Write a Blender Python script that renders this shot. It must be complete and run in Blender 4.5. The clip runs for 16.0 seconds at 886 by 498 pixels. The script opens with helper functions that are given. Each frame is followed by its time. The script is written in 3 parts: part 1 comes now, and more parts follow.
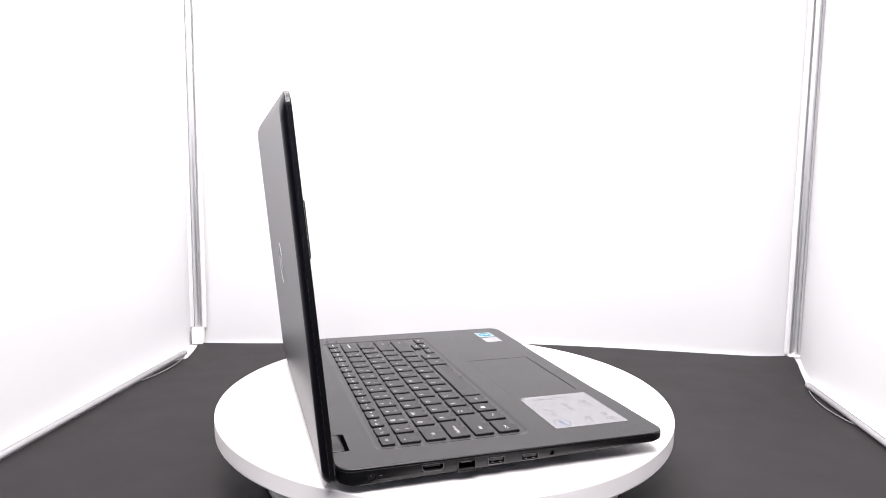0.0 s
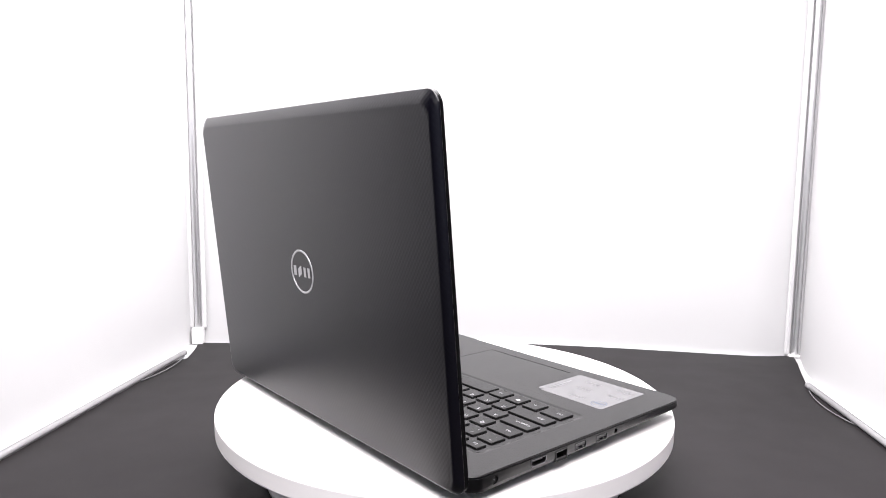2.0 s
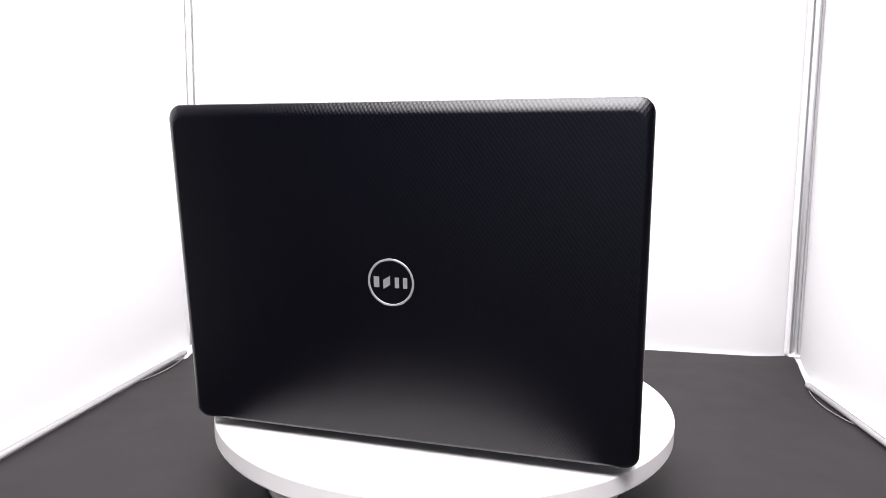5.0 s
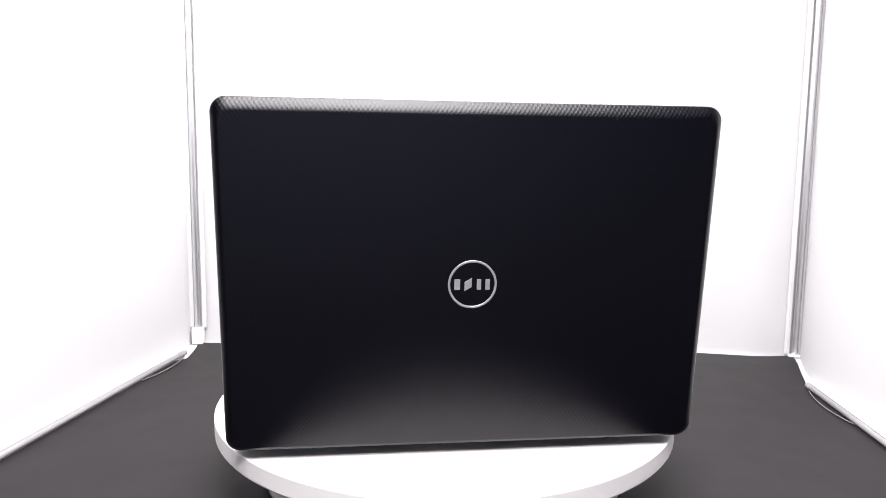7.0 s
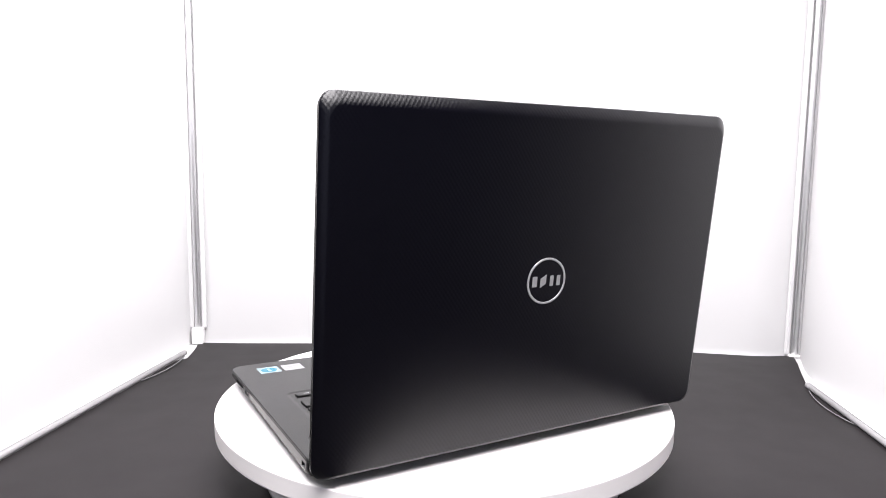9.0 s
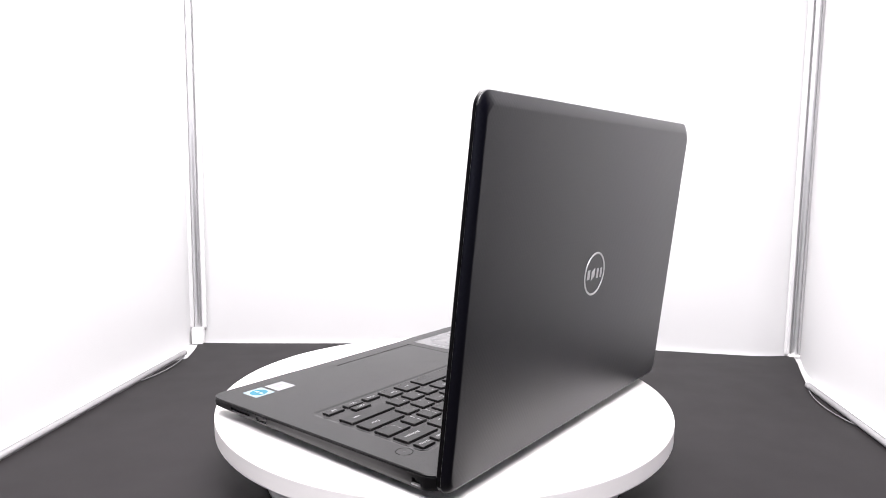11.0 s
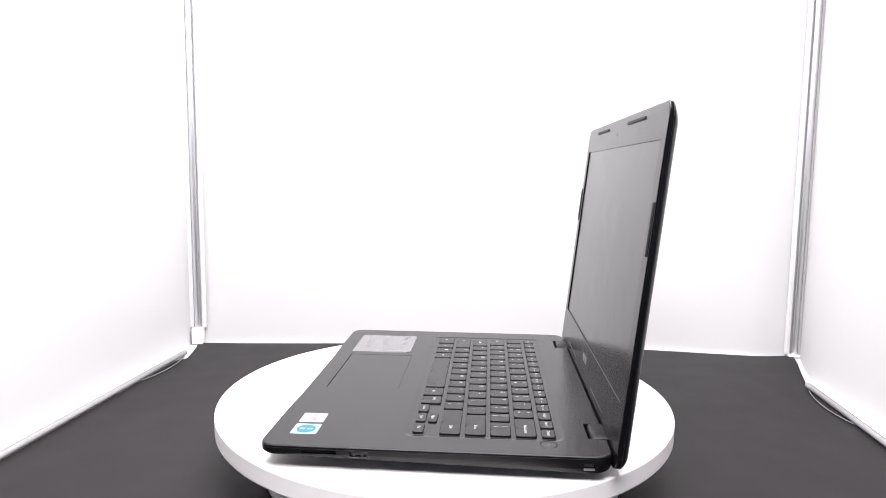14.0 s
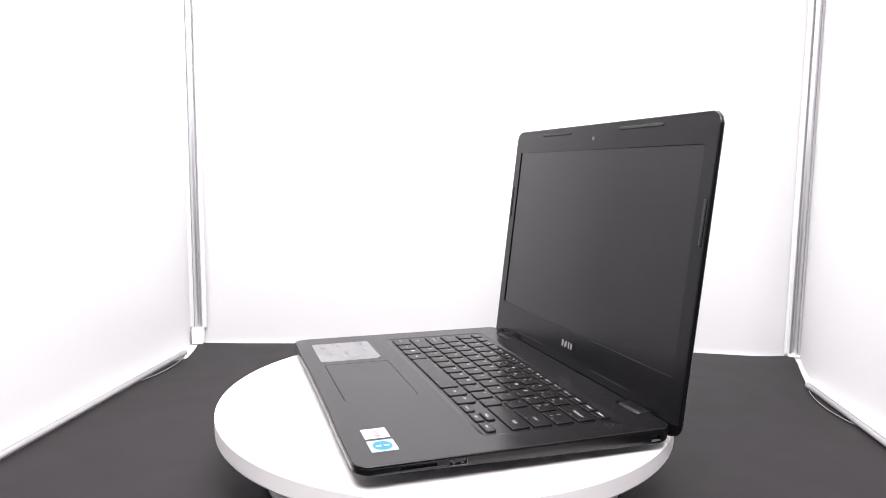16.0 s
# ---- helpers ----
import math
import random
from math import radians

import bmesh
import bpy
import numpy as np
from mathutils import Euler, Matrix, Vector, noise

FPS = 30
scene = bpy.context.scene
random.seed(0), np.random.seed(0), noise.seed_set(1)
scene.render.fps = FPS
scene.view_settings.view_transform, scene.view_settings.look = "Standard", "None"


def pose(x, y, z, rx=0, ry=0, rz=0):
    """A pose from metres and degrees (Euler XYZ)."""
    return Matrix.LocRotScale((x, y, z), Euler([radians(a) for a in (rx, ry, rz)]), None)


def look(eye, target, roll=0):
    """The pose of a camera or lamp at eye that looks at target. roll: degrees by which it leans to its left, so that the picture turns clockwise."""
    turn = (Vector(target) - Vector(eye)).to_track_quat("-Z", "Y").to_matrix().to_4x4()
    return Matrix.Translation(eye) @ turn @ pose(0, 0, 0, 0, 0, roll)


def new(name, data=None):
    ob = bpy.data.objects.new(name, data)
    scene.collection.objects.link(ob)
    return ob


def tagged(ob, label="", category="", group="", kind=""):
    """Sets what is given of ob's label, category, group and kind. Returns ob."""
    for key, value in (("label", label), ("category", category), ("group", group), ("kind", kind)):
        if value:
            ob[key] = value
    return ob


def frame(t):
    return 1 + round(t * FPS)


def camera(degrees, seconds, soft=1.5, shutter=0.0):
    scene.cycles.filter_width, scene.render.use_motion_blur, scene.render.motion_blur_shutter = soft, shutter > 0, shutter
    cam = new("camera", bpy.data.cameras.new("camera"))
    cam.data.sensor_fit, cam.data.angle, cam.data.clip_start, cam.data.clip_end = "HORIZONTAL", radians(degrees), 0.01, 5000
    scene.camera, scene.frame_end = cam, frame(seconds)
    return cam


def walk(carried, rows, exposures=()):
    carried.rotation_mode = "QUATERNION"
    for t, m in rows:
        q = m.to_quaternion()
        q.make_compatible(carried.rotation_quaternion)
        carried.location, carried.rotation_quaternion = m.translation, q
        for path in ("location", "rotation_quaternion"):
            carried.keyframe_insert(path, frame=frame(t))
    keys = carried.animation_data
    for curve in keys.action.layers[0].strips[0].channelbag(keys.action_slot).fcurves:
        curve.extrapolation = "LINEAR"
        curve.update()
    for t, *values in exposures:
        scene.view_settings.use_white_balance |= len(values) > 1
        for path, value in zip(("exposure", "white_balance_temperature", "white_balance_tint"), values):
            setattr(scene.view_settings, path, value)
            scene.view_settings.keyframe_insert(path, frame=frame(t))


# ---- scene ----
cam = camera(66.6, 16.0, soft=0.45)
EYE = (0.0, -0.6026, 0.2085)
YAW, PITCH, ROLL = -0.00428, 0.11549, 0.62
AIM = (EYE[0] + math.sin(YAW) * math.cos(PITCH), EYE[1] + math.cos(YAW) * math.cos(PITCH), EYE[2] - math.sin(PITCH))
walk(cam, [(0.0, look(EYE, AIM, ROLL)), (16.0, look(EYE, AIM, ROLL))], exposures=[(0.0, 0.0), (16.0, 0.0)])

# ---- light: lamps in the roof of the white photo tent, a dim room outside ----
world = bpy.data.worlds.new("world")
scene.world = world
world.use_nodes = True
world.node_tree.nodes["Background"].inputs[0].default_value = (0.5, 0.5, 0.52, 1)
world.node_tree.nodes["Background"].inputs[1].default_value = 0.05


def roof_lamp(name, x, y, sx, sy, power):
    lamp = bpy.data.lights.new(name, "AREA")
    lamp.shape, lamp.size, lamp.size_y, lamp.energy = "RECTANGLE", sx, sy, power
    lamp.color = (1.0, 0.965, 0.990)
    ob = new(name, lamp)
    ob.location = (x, y, 0.735)
    return ob


roof_lamp("roof_lamp", -0.01, 0.03, 0.56, 0.60, 11.8)
roof_lamp("roof_lamp", -0.01, -0.58, 0.52, 0.40, 18.3)


# ---- materials ----
class Nodes:
    """A small builder for node materials."""

    def __init__(self, name, color, rough, metal=0.0, spec=0.5):
        self.mat = bpy.data.materials.new(name)
        self.mat.use_nodes = True
        self.tree = self.mat.node_tree
        self.bsdf = self.tree.nodes["Principled BSDF"]
        self.set("Base Color", (*color, 1)), self.set("Roughness", rough), self.set("Metallic", metal)
        self.set("Specular IOR Level", spec)

    def set(self, key, value):
        self.bsdf.inputs[key].default_value = value

    def node(self, kind, **inputs):
        n = self.tree.nodes.new(kind)
        for k, v in inputs.items():
            n.inputs[k.replace("_", " ")].default_value = v
        return n

    def link(self, a, b):
        self.tree.links.new(a, b)

    def coords(self, out="Object"):
        return self.node("ShaderNodeTexCoord").outputs[out]

    def noise(self, scale, detail=3.0, coords=None, stretch=None):
        n = self.node("ShaderNodeTexNoise", Scale=scale, Detail=detail)
        c = coords or self.coords()
        if stretch:
            m = self.node("ShaderNodeMapping")
            m.inputs["Scale"].default_value = stretch
            self.link(c, m.inputs[0])
            c = m.outputs[0]
        self.link(c, n.inputs["Vector"])
        return n.outputs["Fac"]

    def ramp(self, fac, a, b, lo=0.3, hi=0.7):
        n = self.node("ShaderNodeMapRange")
        for key, v in zip(("From Min", "From Max", "To Min", "To Max"), (lo, hi, a, b)):
            n.inputs[key].default_value = v
        self.link(fac, n.inputs["Value"])
        return n.outputs[0]

    def math(self, op, a, b=None):
        n = self.node("ShaderNodeMath")
        n.operation = op
        for i, v in enumerate((a, b)):
            if v is None:
                continue
            if isinstance(v, (int, float)):
                n.inputs[i].default_value = v
            else:
                self.link(v, n.inputs[i])
        return n.outputs[0]

    def tone(self, fac, c1, c2):
        n = self.node("ShaderNodeMix")
        n.data_type = "RGBA"
        n.inputs[6].default_value, n.inputs[7].default_value = (*c1, 1), (*c2, 1)
        self.link(fac, n.inputs[0])
        self.link(n.outputs[2], self.bsdf.inputs["Base Color"])

    def rough(self, fac):
        self.link(fac, self.bsdf.inputs["Roughness"])

    def bump(self, height, strength, distance=0.001):
        n = self.node("ShaderNodeBump", Strength=strength, Distance=distance)
        self.link(height, n.inputs["Height"])
        self.link(n.outputs[0], self.bsdf.inputs["Normal"])


def plain(name, color, rough, metal=0.0, spec=0.5, wear=0.12, grain=900.0, relief=0.0):
    """A surface with a faint tone change, uneven gloss and a fine grain."""
    m = Nodes(name, color, rough, metal, spec)
    big = m.noise(14.0)
    m.tone(m.ramp(big, 0, 1), tuple(c * (1 - wear) for c in color), tuple(min(1, c * (1 + wear)) for c in color))
    m.rough(m.ramp(m.noise(45.0), max(0.02, rough - 0.02), min(1, rough + 0.02)))
    if relief:
        m.bump(m.noise(grain, 2.0), relief, 0.0004)
    return m.mat


def lid_material():
    """Black plastic with a pressed diamond relief and a soft, short-tailed gloss."""
    m = Nodes("lid_plastic", (0.0014, 0.0013, 0.0026), 0.6, 0, 0.0)
    c = m.node("ShaderNodeSeparateXYZ")
    m.link(m.coords(), c.inputs[0])
    a = m.math("ADD", m.math("MULTIPLY", c.outputs[0], 2090.0), m.math("MULTIPLY", c.outputs[1], 1500.0))
    b = m.math("SUBTRACT", m.math("MULTIPLY", c.outputs[0], 2090.0), m.math("MULTIPLY", c.outputs[1], 1500.0))
    relief = m.math("ADD", m.math("SINE", a), m.math("SINE", b))
    m.bump(relief, 0.095, 0.00025)
    m.tone(m.ramp(m.noise(8.0), 0, 1, 0.0, 1.0), (0.0010, 0.0009, 0.0027), (0.0013, 0.0012, 0.0033))
    gloss = m.node("ShaderNodeBsdfAnisotropic", Color=(1.0, 1.0, 1.0, 1.0))
    gloss.distribution = "BECKMANN"
    m.link(m.ramp(m.noise(12.0), 0.405, 0.44, 0.0, 1.0), gloss.inputs["Roughness"])
    normal = m.bsdf.inputs["Normal"].links[0].from_socket
    m.link(normal, gloss.inputs["Normal"])
    fresnel = m.node("ShaderNodeFresnel", IOR=1.48)
    mix = m.node("ShaderNodeMixShader")
    m.link(m.math("MINIMUM", fresnel.outputs[0], 0.36), mix.inputs[0])
    m.link(m.bsdf.outputs[0], mix.inputs[1])
    m.link(gloss.outputs[0], mix.inputs[2])
    m.link(mix.outputs[0], m.tree.nodes["Material Output"].inputs["Surface"])
    return m.mat


def deck_material():
    """Black palm rest plastic with a fine brushed grain."""
    m = Nodes("deck_plastic", (0.018, 0.017, 0.018), 0.40, 0, 0.45)
    grain = m.noise(90.0, 2.0, stretch=(1.0, 8.0, 1.0))
    m.bump(grain, 0.02, 0.0002)
    m.rough(m.ramp(m.noise(25.0), 0.21, 0.25))
    m.tone(m.ramp(m.noise(9.0), 0, 1), (0.0032, 0.0029, 0.0032), (0.0046, 0.0042, 0.0046))
    return m.mat


def cloth_material():
    m = Nodes("tent_cloth", (0.75, 0.75, 0.755), 0.8, 0, 0.2)
    m.tone(m.ramp(m.noise(3.0), 0, 1), (0.645, 0.642, 0.646), (0.672, 0.669, 0.672))
    m.bump(m.math("ADD", m.noise(5.0), m.math("MULTIPLY", m.noise(700.0, 1.0), 0.03)), 0.25, 0.01)
    return m.mat


def paper_material():
    m = Nodes("black_paper", (0.018, 0.016, 0.017), 0.50, 0, 0.19)
    m.tone(m.ramp(m.noise(5.0, 5.0), 0, 1), (0.0162, 0.0143, 0.0152), (0.0186, 0.0165, 0.0175))
    m.rough(m.ramp(m.noise(18.0, 4.0), 0.47, 0.52))
    m.bump(m.math("ADD", m.noise(6.0), m.math("MULTIPLY", m.noise(260.0, 2.0), 0.03)), 0.035, 0.004)
    return m.mat


LID = lid_material()
DECK = deck_material()
CLOTH = cloth_material()
PAPER = paper_material()
BEZEL = plain("bezel_plastic", (0.0030, 0.0028, 0.0032), 0.23, spec=0.27, wear=0.1)
SHELL = plain("shell_plastic", (0.0026, 0.0024, 0.0028), 0.36, spec=0.30)
SCREEN = plain("matte_screen", (0.0028, 0.0026, 0.0031), 0.20, spec=0.40, wear=0.05)
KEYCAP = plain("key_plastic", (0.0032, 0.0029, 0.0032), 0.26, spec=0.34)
# key plastic made darker: the shade between keys is put into the colour
KEYSIDE_SHADE = plain("key_side_shade", (0.0022, 0.0021, 0.0022), 0.5, spec=0.15)
LEGEND = plain("legend_ink", (0.37, 0.37, 0.38), 0.5, wear=0.05)
RUBBER = plain("rubber", (0.010, 0.010, 0.010), 0.7)
SILVER = plain("emblem_silver", (0.48, 0.48, 0.49), 0.40, 0.55, wear=0.04)
DULL = plain("mark_grey", (0.27, 0.27, 0.28), 0.42, 0.4, wear=0.04)
STEEL = plain("port_steel", (0.11, 0.11, 0.115), 0.34, 0.9)
PORT = plain("port_black", (0.006, 0.006, 0.006), 0.5)
CHROME = plain("chrome_tube", (0.74, 0.74, 0.75), 0.44, 1.0, wear=0.03)
RAIL = plain("rail_plastic", (0.31, 0.305, 0.31), 0.45, wear=0.06)
RAIL_LINE = plain("rail_grey_line", (0.20, 0.20, 0.205), 0.5, wear=0.06)
CLEAR = plain("clip_plastic", (0.16, 0.16, 0.165), 0.12, wear=0.1)
WHITE = plain("white_plastic", (0.80, 0.785, 0.78), 0.42, wear=0.02)
TRIM = plain("white_binding", (0.70, 0.695, 0.70), 0.6, wear=0.03)
# darker copy of the white binding: shade of the wall fold as colour
FOLD_SHADE = plain("binding_fold_shade", (0.52, 0.515, 0.52), 0.7, wear=0.05)
DISC = plain("turntable_white", (0.90, 0.870, 0.860), 0.45, wear=0.015)
FILM_GREY = plain("sticker_grey", (0.150, 0.148, 0.153), 0.24, wear=0.05, relief=0.02)
PRINT_BADGE = plain("print_light_grey", (0.145, 0.145, 0.15), 0.3, wear=0.05)
PRINT_OVAL = plain("print_pale_cyan", (0.15, 0.25, 0.28), 0.3, wear=0.05)
PRINT_GREY = plain("print_grey", (0.115, 0.115, 0.119), 0.30, wear=0.05)
PRINT_BLUE = plain("print_blue", (0.055, 0.080, 0.125), 0.35, wear=0.05)
STICK_WHITE = plain("sticker_white", (0.27, 0.27, 0.28), 0.25, wear=0.03, relief=0.02)
STICK_PALE = plain("sticker_pale_blue", (0.20, 0.265, 0.285), 0.25, wear=0.05, relief=0.02)
STICK_CYAN = plain("sticker_cyan", (0.008, 0.135, 0.20), 0.25, wear=0.06, relief=0.02)
LENS = plain("lens_glass", (0.13, 0.135, 0.145), 0.10, 0.5)
ROOM = plain("room_wall", (0.05, 0.05, 0.055), 0.8)
# pale blue so that the unseen front wall throws a glow onto the lid
ROOM_BOUNCE = plain("room_bounce_wall", (0.47, 0.51, 0.63), 0.8)


# ---- mesh helpers ----
def rrect(x0, x1, y0, y1, r, n=5):
    """The outline of a rectangle with rounded corners, counter-clockwise."""
    r = min(r, (x1 - x0) / 2 - 1e-5, (y1 - y0) / 2 - 1e-5)
    pts = []
    for cx, cy, a in ((x1 - r, y1 - r, 0), (x0 + r, y1 - r, 90), (x0 + r, y0 + r, 180), (x1 - r, y0 + r, 270)):
        for i in range(n + 1):
            t = radians(a + 90 * i / n)
            pts.append((cx + r * math.cos(t), cy + r * math.sin(t)))
    return pts


def circle(cx, cy, r, n=48):
    return [(cx + r * math.cos(2 * math.pi * i / n), cy + r * math.sin(2 * math.pi * i / n)) for i in range(n)]


def loft(rings, bottom=True, top=True, smooth=True):
    """Rings of equal count, each (outline, height), joined to a skin."""
    bm = bmesh.new()
    rows = [[bm.verts.new((x, y, z)) for x, y in pts] for pts, z in rings]
    for a, b in zip(rows, rows[1:]):
        for i in range(len(a)):
            j = (i + 1) % len(a)
            f = bm.faces.new((a[i], a[j], b[j], b[i]))
            f.smooth = smooth
    if bottom:
        bm.faces.new(rows[0][::-1])
    if top:
        bm.faces.new(rows[-1])
    return bm


def slab(x0, x1, y0, y1, z0, z1, r=0.001, edge=0.0004, n=4):
    """A plate with rounded corners and a softened upper edge."""
    e = edge
    return loft([(rrect(x0, x1, y0, y1, r, n), z0), (rrect(x0, x1, y0, y1, r, n), z1 - e),
                 (rrect(x0 + e * 0.3, x1 - e * 0.3, y0 + e * 0.3, y1 - e * 0.3, r, n), z1 - e * 0.3),
                 (rrect(x0 + e, x1 - e, y0 + e, y1 - e, r, n), z1)])


def block(x0, x1, y0, y1, z0, z1, bevel=0.0):
    bm = bmesh.new()
    bmesh.ops.create_cube(bm, size=1.0)
    for v in bm.verts:
        v.co = ((x0 + x1) / 2 + v.co.x * (x1 - x0), (y0 + y1) / 2 + v.co.y * (y1 - y0), (z0 + z1) / 2 + v.co.z * (z1 - z0))
    if bevel:
        bmesh.ops.bevel(bm, geom=bm.edges[:], offset=bevel, segments=2, affect="EDGES", profile=0.6)
    return bm


def tube(a, b, r, n=20):
    """A closed round bar from a to b."""
    a, b = Vector(a), Vector(b)
    bm = loft([(circle(0, 0, r * 0.9, n), 0), (circle(0, 0, r, n), r * 0.1),
               (circle(0, 0, r, n), (b - a).length - r * 0.1), (circle(0, 0, r * 0.9, n), (b - a).length)])
    m = Matrix.Translation(a) @ (b - a).to_track_quat("Z", "Y").to_matrix().to_4x4()
    bm.transform(m)
    return bm


def merged(*bms):
    """Several bmeshes in one."""
    out = bmesh.new()
    for b in bms:
        me = bpy.data.meshes.new("tmp")
        b.to_mesh(me)
        b.free()
        out.from_mesh(me)
        bpy.data.meshes.remove(me)
    return out


def mesh_of(name, bm, material):
    me = bpy.data.meshes.new(name)
    bmesh.ops.recalc_face_normals(bm, faces=bm.faces[:])
    bm.to_mesh(me)
    bm.free()
    me.materials.append(material)
    return me


def part(name, bm, material, parent, label=""):
    """One mesh object under a thing or under a part."""
    ob = new(name, mesh_of(name, bm, material))
    ob.parent = parent
    return tagged(ob, label)


def structure(name, bm, material, label):
    return tagged(new(name, mesh_of(name, bm, material)), label, kind="structure")


# ---- the photo tent ----
FLOOR = -0.062
FRONT, SHEET_END = -0.17, -0.95


def wall_along(name, points, z0, z1, outward, label):
    """A cloth wall 12 mm thick standing on a line of points, its two faces smooth along the line."""
    bm = bmesh.new()
    off = Vector(outward).normalized() * 0.012
    for shift in (Vector(), off):
        rows = [[bm.verts.new((p.x + shift.x, p.y + shift.y, z)) for z in (z0, z1)] for p in points]
        for a, b in zip(rows, rows[1:]):
            bm.faces.new((a[0], a[1], b[1], b[0])).smooth = True
    rim = [[bm.verts.new((*(q.xy), z)) for q in (p, p + off) for z in (z0, z1)] for p in points]
    for a, b in zip(rim, rim[1:]):
        bm.faces.new((a[0], a[2], b[2], b[0]))
        bm.faces.new((a[1], a[3], b[3], b[1]))
    for r in (rim[0], rim[-1]):
        bm.faces.new((r[0], r[1], r[3], r[2]))
    return structure(name, bm, CLOTH, label)


def line(*points, steps=6):
    """A smooth curve through the points, laid out on the floor."""
    pts = [Vector((x, y, 0)) for x, y in points]
    ext = [2 * pts[0] - pts[1], *pts, 2 * pts[-1] - pts[-2]]
    out = []
    for a, b, c, d in zip(ext, ext[1:], ext[2:], ext[3:]):
        for i in range(steps):
            t = i / steps
            out.append(0.5 * (2 * b + (c - a) * t + (2 * a - 5 * b + 4 * c - d) * t * t + (3 * b - a - 3 * c + d) * t ** 3))
    return out + [pts[-1]]


BACK_LINE = line((-0.392, 0.4245), (-0.322, 0.4235), (-0.10, 0.4330), (0.06, 0.4405), (0.127, 0.4410), (0.188, 0.4335), (0.273, 0.4205), (0.355, 0.4055), (0.434, 0.3900), (0.474, 0.3850), (0.532, 0.3880))
wall_along("wall_back", BACK_LINE, FLOOR, 0.75, (0, 1, 0), "white cloth back wall of the photo tent")
wall_along("wall_left", line((-0.436, FRONT), (-0.4175, 0.0916), (-0.4035, 0.26), (-0.392, 0.4245)), FLOOR, 0.75, (-1, 0, 0), "white cloth side wall of the photo tent")
wall_along("wall_right", line((0.532, 0.3880), (0.4860, 0.262), (0.4660, 0.0732), (0.4400, FRONT)), FLOOR, 0.75, (1, 0, 0), "white cloth side wall of the photo tent")
structure("ceiling", block(-0.56, 0.56, -0.82, 0.46, 0.752, 0.764), CLOTH, "white cloth roof of the photo tent")
structure("floor", block(-0.56, 0.56, FRONT, 0.46, FLOOR - 0.002, FLOOR), CLOTH, "white cloth floor of the photo tent")


def black_sheet():
    """The paper sheet, cut short at its far corner, with slightly wavy edges."""
    back = [(-0.381, 0.4170), (-0.322, 0.4155), (-0.10, 0.4255), (0.06, 0.4320), (0.127, 0.4325), (0.188, 0.4252), (0.230, 0.4190), (0.273, 0.4122),
            (0.314, 0.4045), (0.355, 0.3968), (0.395, 0.3890), (0.434, 0.3818), (0.460, 0.3775), (0.480, 0.3772), (0.502, 0.3800), (0.520, 0.3830)]
    right = [(0.5060, 0.3420), (0.4920, 0.3080), (0.4770, 0.2695), (0.4625, 0.2330), (0.4595, 0.2100), (0.4160, FRONT), (0.420, SHEET_END)]
    left = [(-0.515, SHEET_END), (-0.4210, FRONT), (-0.3768, 0.315), (-0.3660, 0.330), (-0.3725, 0.3770)]
    outline = back + right + left
    bm = bmesh.new()
    low = [bm.verts.new((x, y, FLOOR)) for x, y in outline]
    top = [bm.verts.new((x, y, FLOOR + 0.002)) for x, y in outline]
    bm.faces.new(top[::-1])
    bm.faces.new(low)
    for i in range(len(low)):
        j = (i + 1) % len(low)
        bm.faces.new((low[i], low[j], top[j], top[i]))
    ob = tagged(new("backdrop_sheet", mesh_of("backdrop_sheet", bm, PAPER)),
                "matt black paper sheet lying on the tent floor", "backdrop paper")
    return ob


black_sheet()


def corner_pole(x, y, z0, z1, side):
    """A chrome tube of the frame in its white corner binding."""
    pole = tagged(new("tent_pole", None), "chrome tent pole in a white corner binding", "tent pole", "poles of the tent frame")
    pole.location = (x, y, z0)
    part("tube", tube((0, 0, 0), (0, 0, z1 - z0), 0.0042, 28), CHROME, pole)
    part("binding", block(-0.0125, -0.0060, 0.001, 0.006, 0, z1 - z0, 0.0015), TRIM, pole, "white cloth binding")
    # the right pole's outer binding has the fold's shade in its colour
    part("binding", block(0.0060, 0.0125, 0.001, 0.006, 0, z1 - z0, 0.0015), FOLD_SHADE if side > 0 else TRIM, pole, "white cloth binding, greyed for the shade of the wall fold" if side > 0 else "white cloth binding")
    part("corner_foot", block(-0.0085, 0.0085, -0.006, 0.006, FLOOR - z0 + 0.001, 0.001, 0.002), WHITE, pole, "white plastic corner foot")
    return pole


corner_pole(-0.3805, 0.4135, -0.036, 0.75, -1)
corner_pole(0.519, 0.3785, -0.058, 0.75, 1)


def floor_rail(a, b, clip, side):
    """A pale round rail along the foot of a side wall, with a bowed clear clip on it."""
    rail = tagged(new("floor_rail", None), "pale plastic rail along the foot of the cloth wall", "tent rail", "rails of the tent frame")
    rail.location = a
    d = Vector(b) - Vector(a)
    part("tube", tube((0, 0, 0), d, 0.0034, 24), RAIL, rail)
    s = d.normalized()
    n = Vector((-s.y, s.x, 0)) * side
    up = Vector((0, 0, 0.0031))
    # a thin line, darker than the rail, along its upper side
    part("top_line", tube(up - n * 0.0012, d + up - n * 0.0012, 0.0007, 10), RAIL_LINE, rail, "thin grey line along the top of the rail")
    down = Vector((0, 0, -0.0022))
    arc = [s * (clip + 0.115 * k / 14) + n * (0.0035 + 0.0085 * math.sin(math.pi * k / 14) ** 0.8) + down for k in range(15)]
    part("clip", merged(*[tube(p, q, 0.0008, 8) for p, q in zip(arc, arc[1:])]), CLEAR, rail, "bowed clear plastic clip")
    part("end_cap", tube(-s * 0.002, s * 0.010, 0.0037, 20), RAIL, rail, "pale plastic end cap")
    return rail


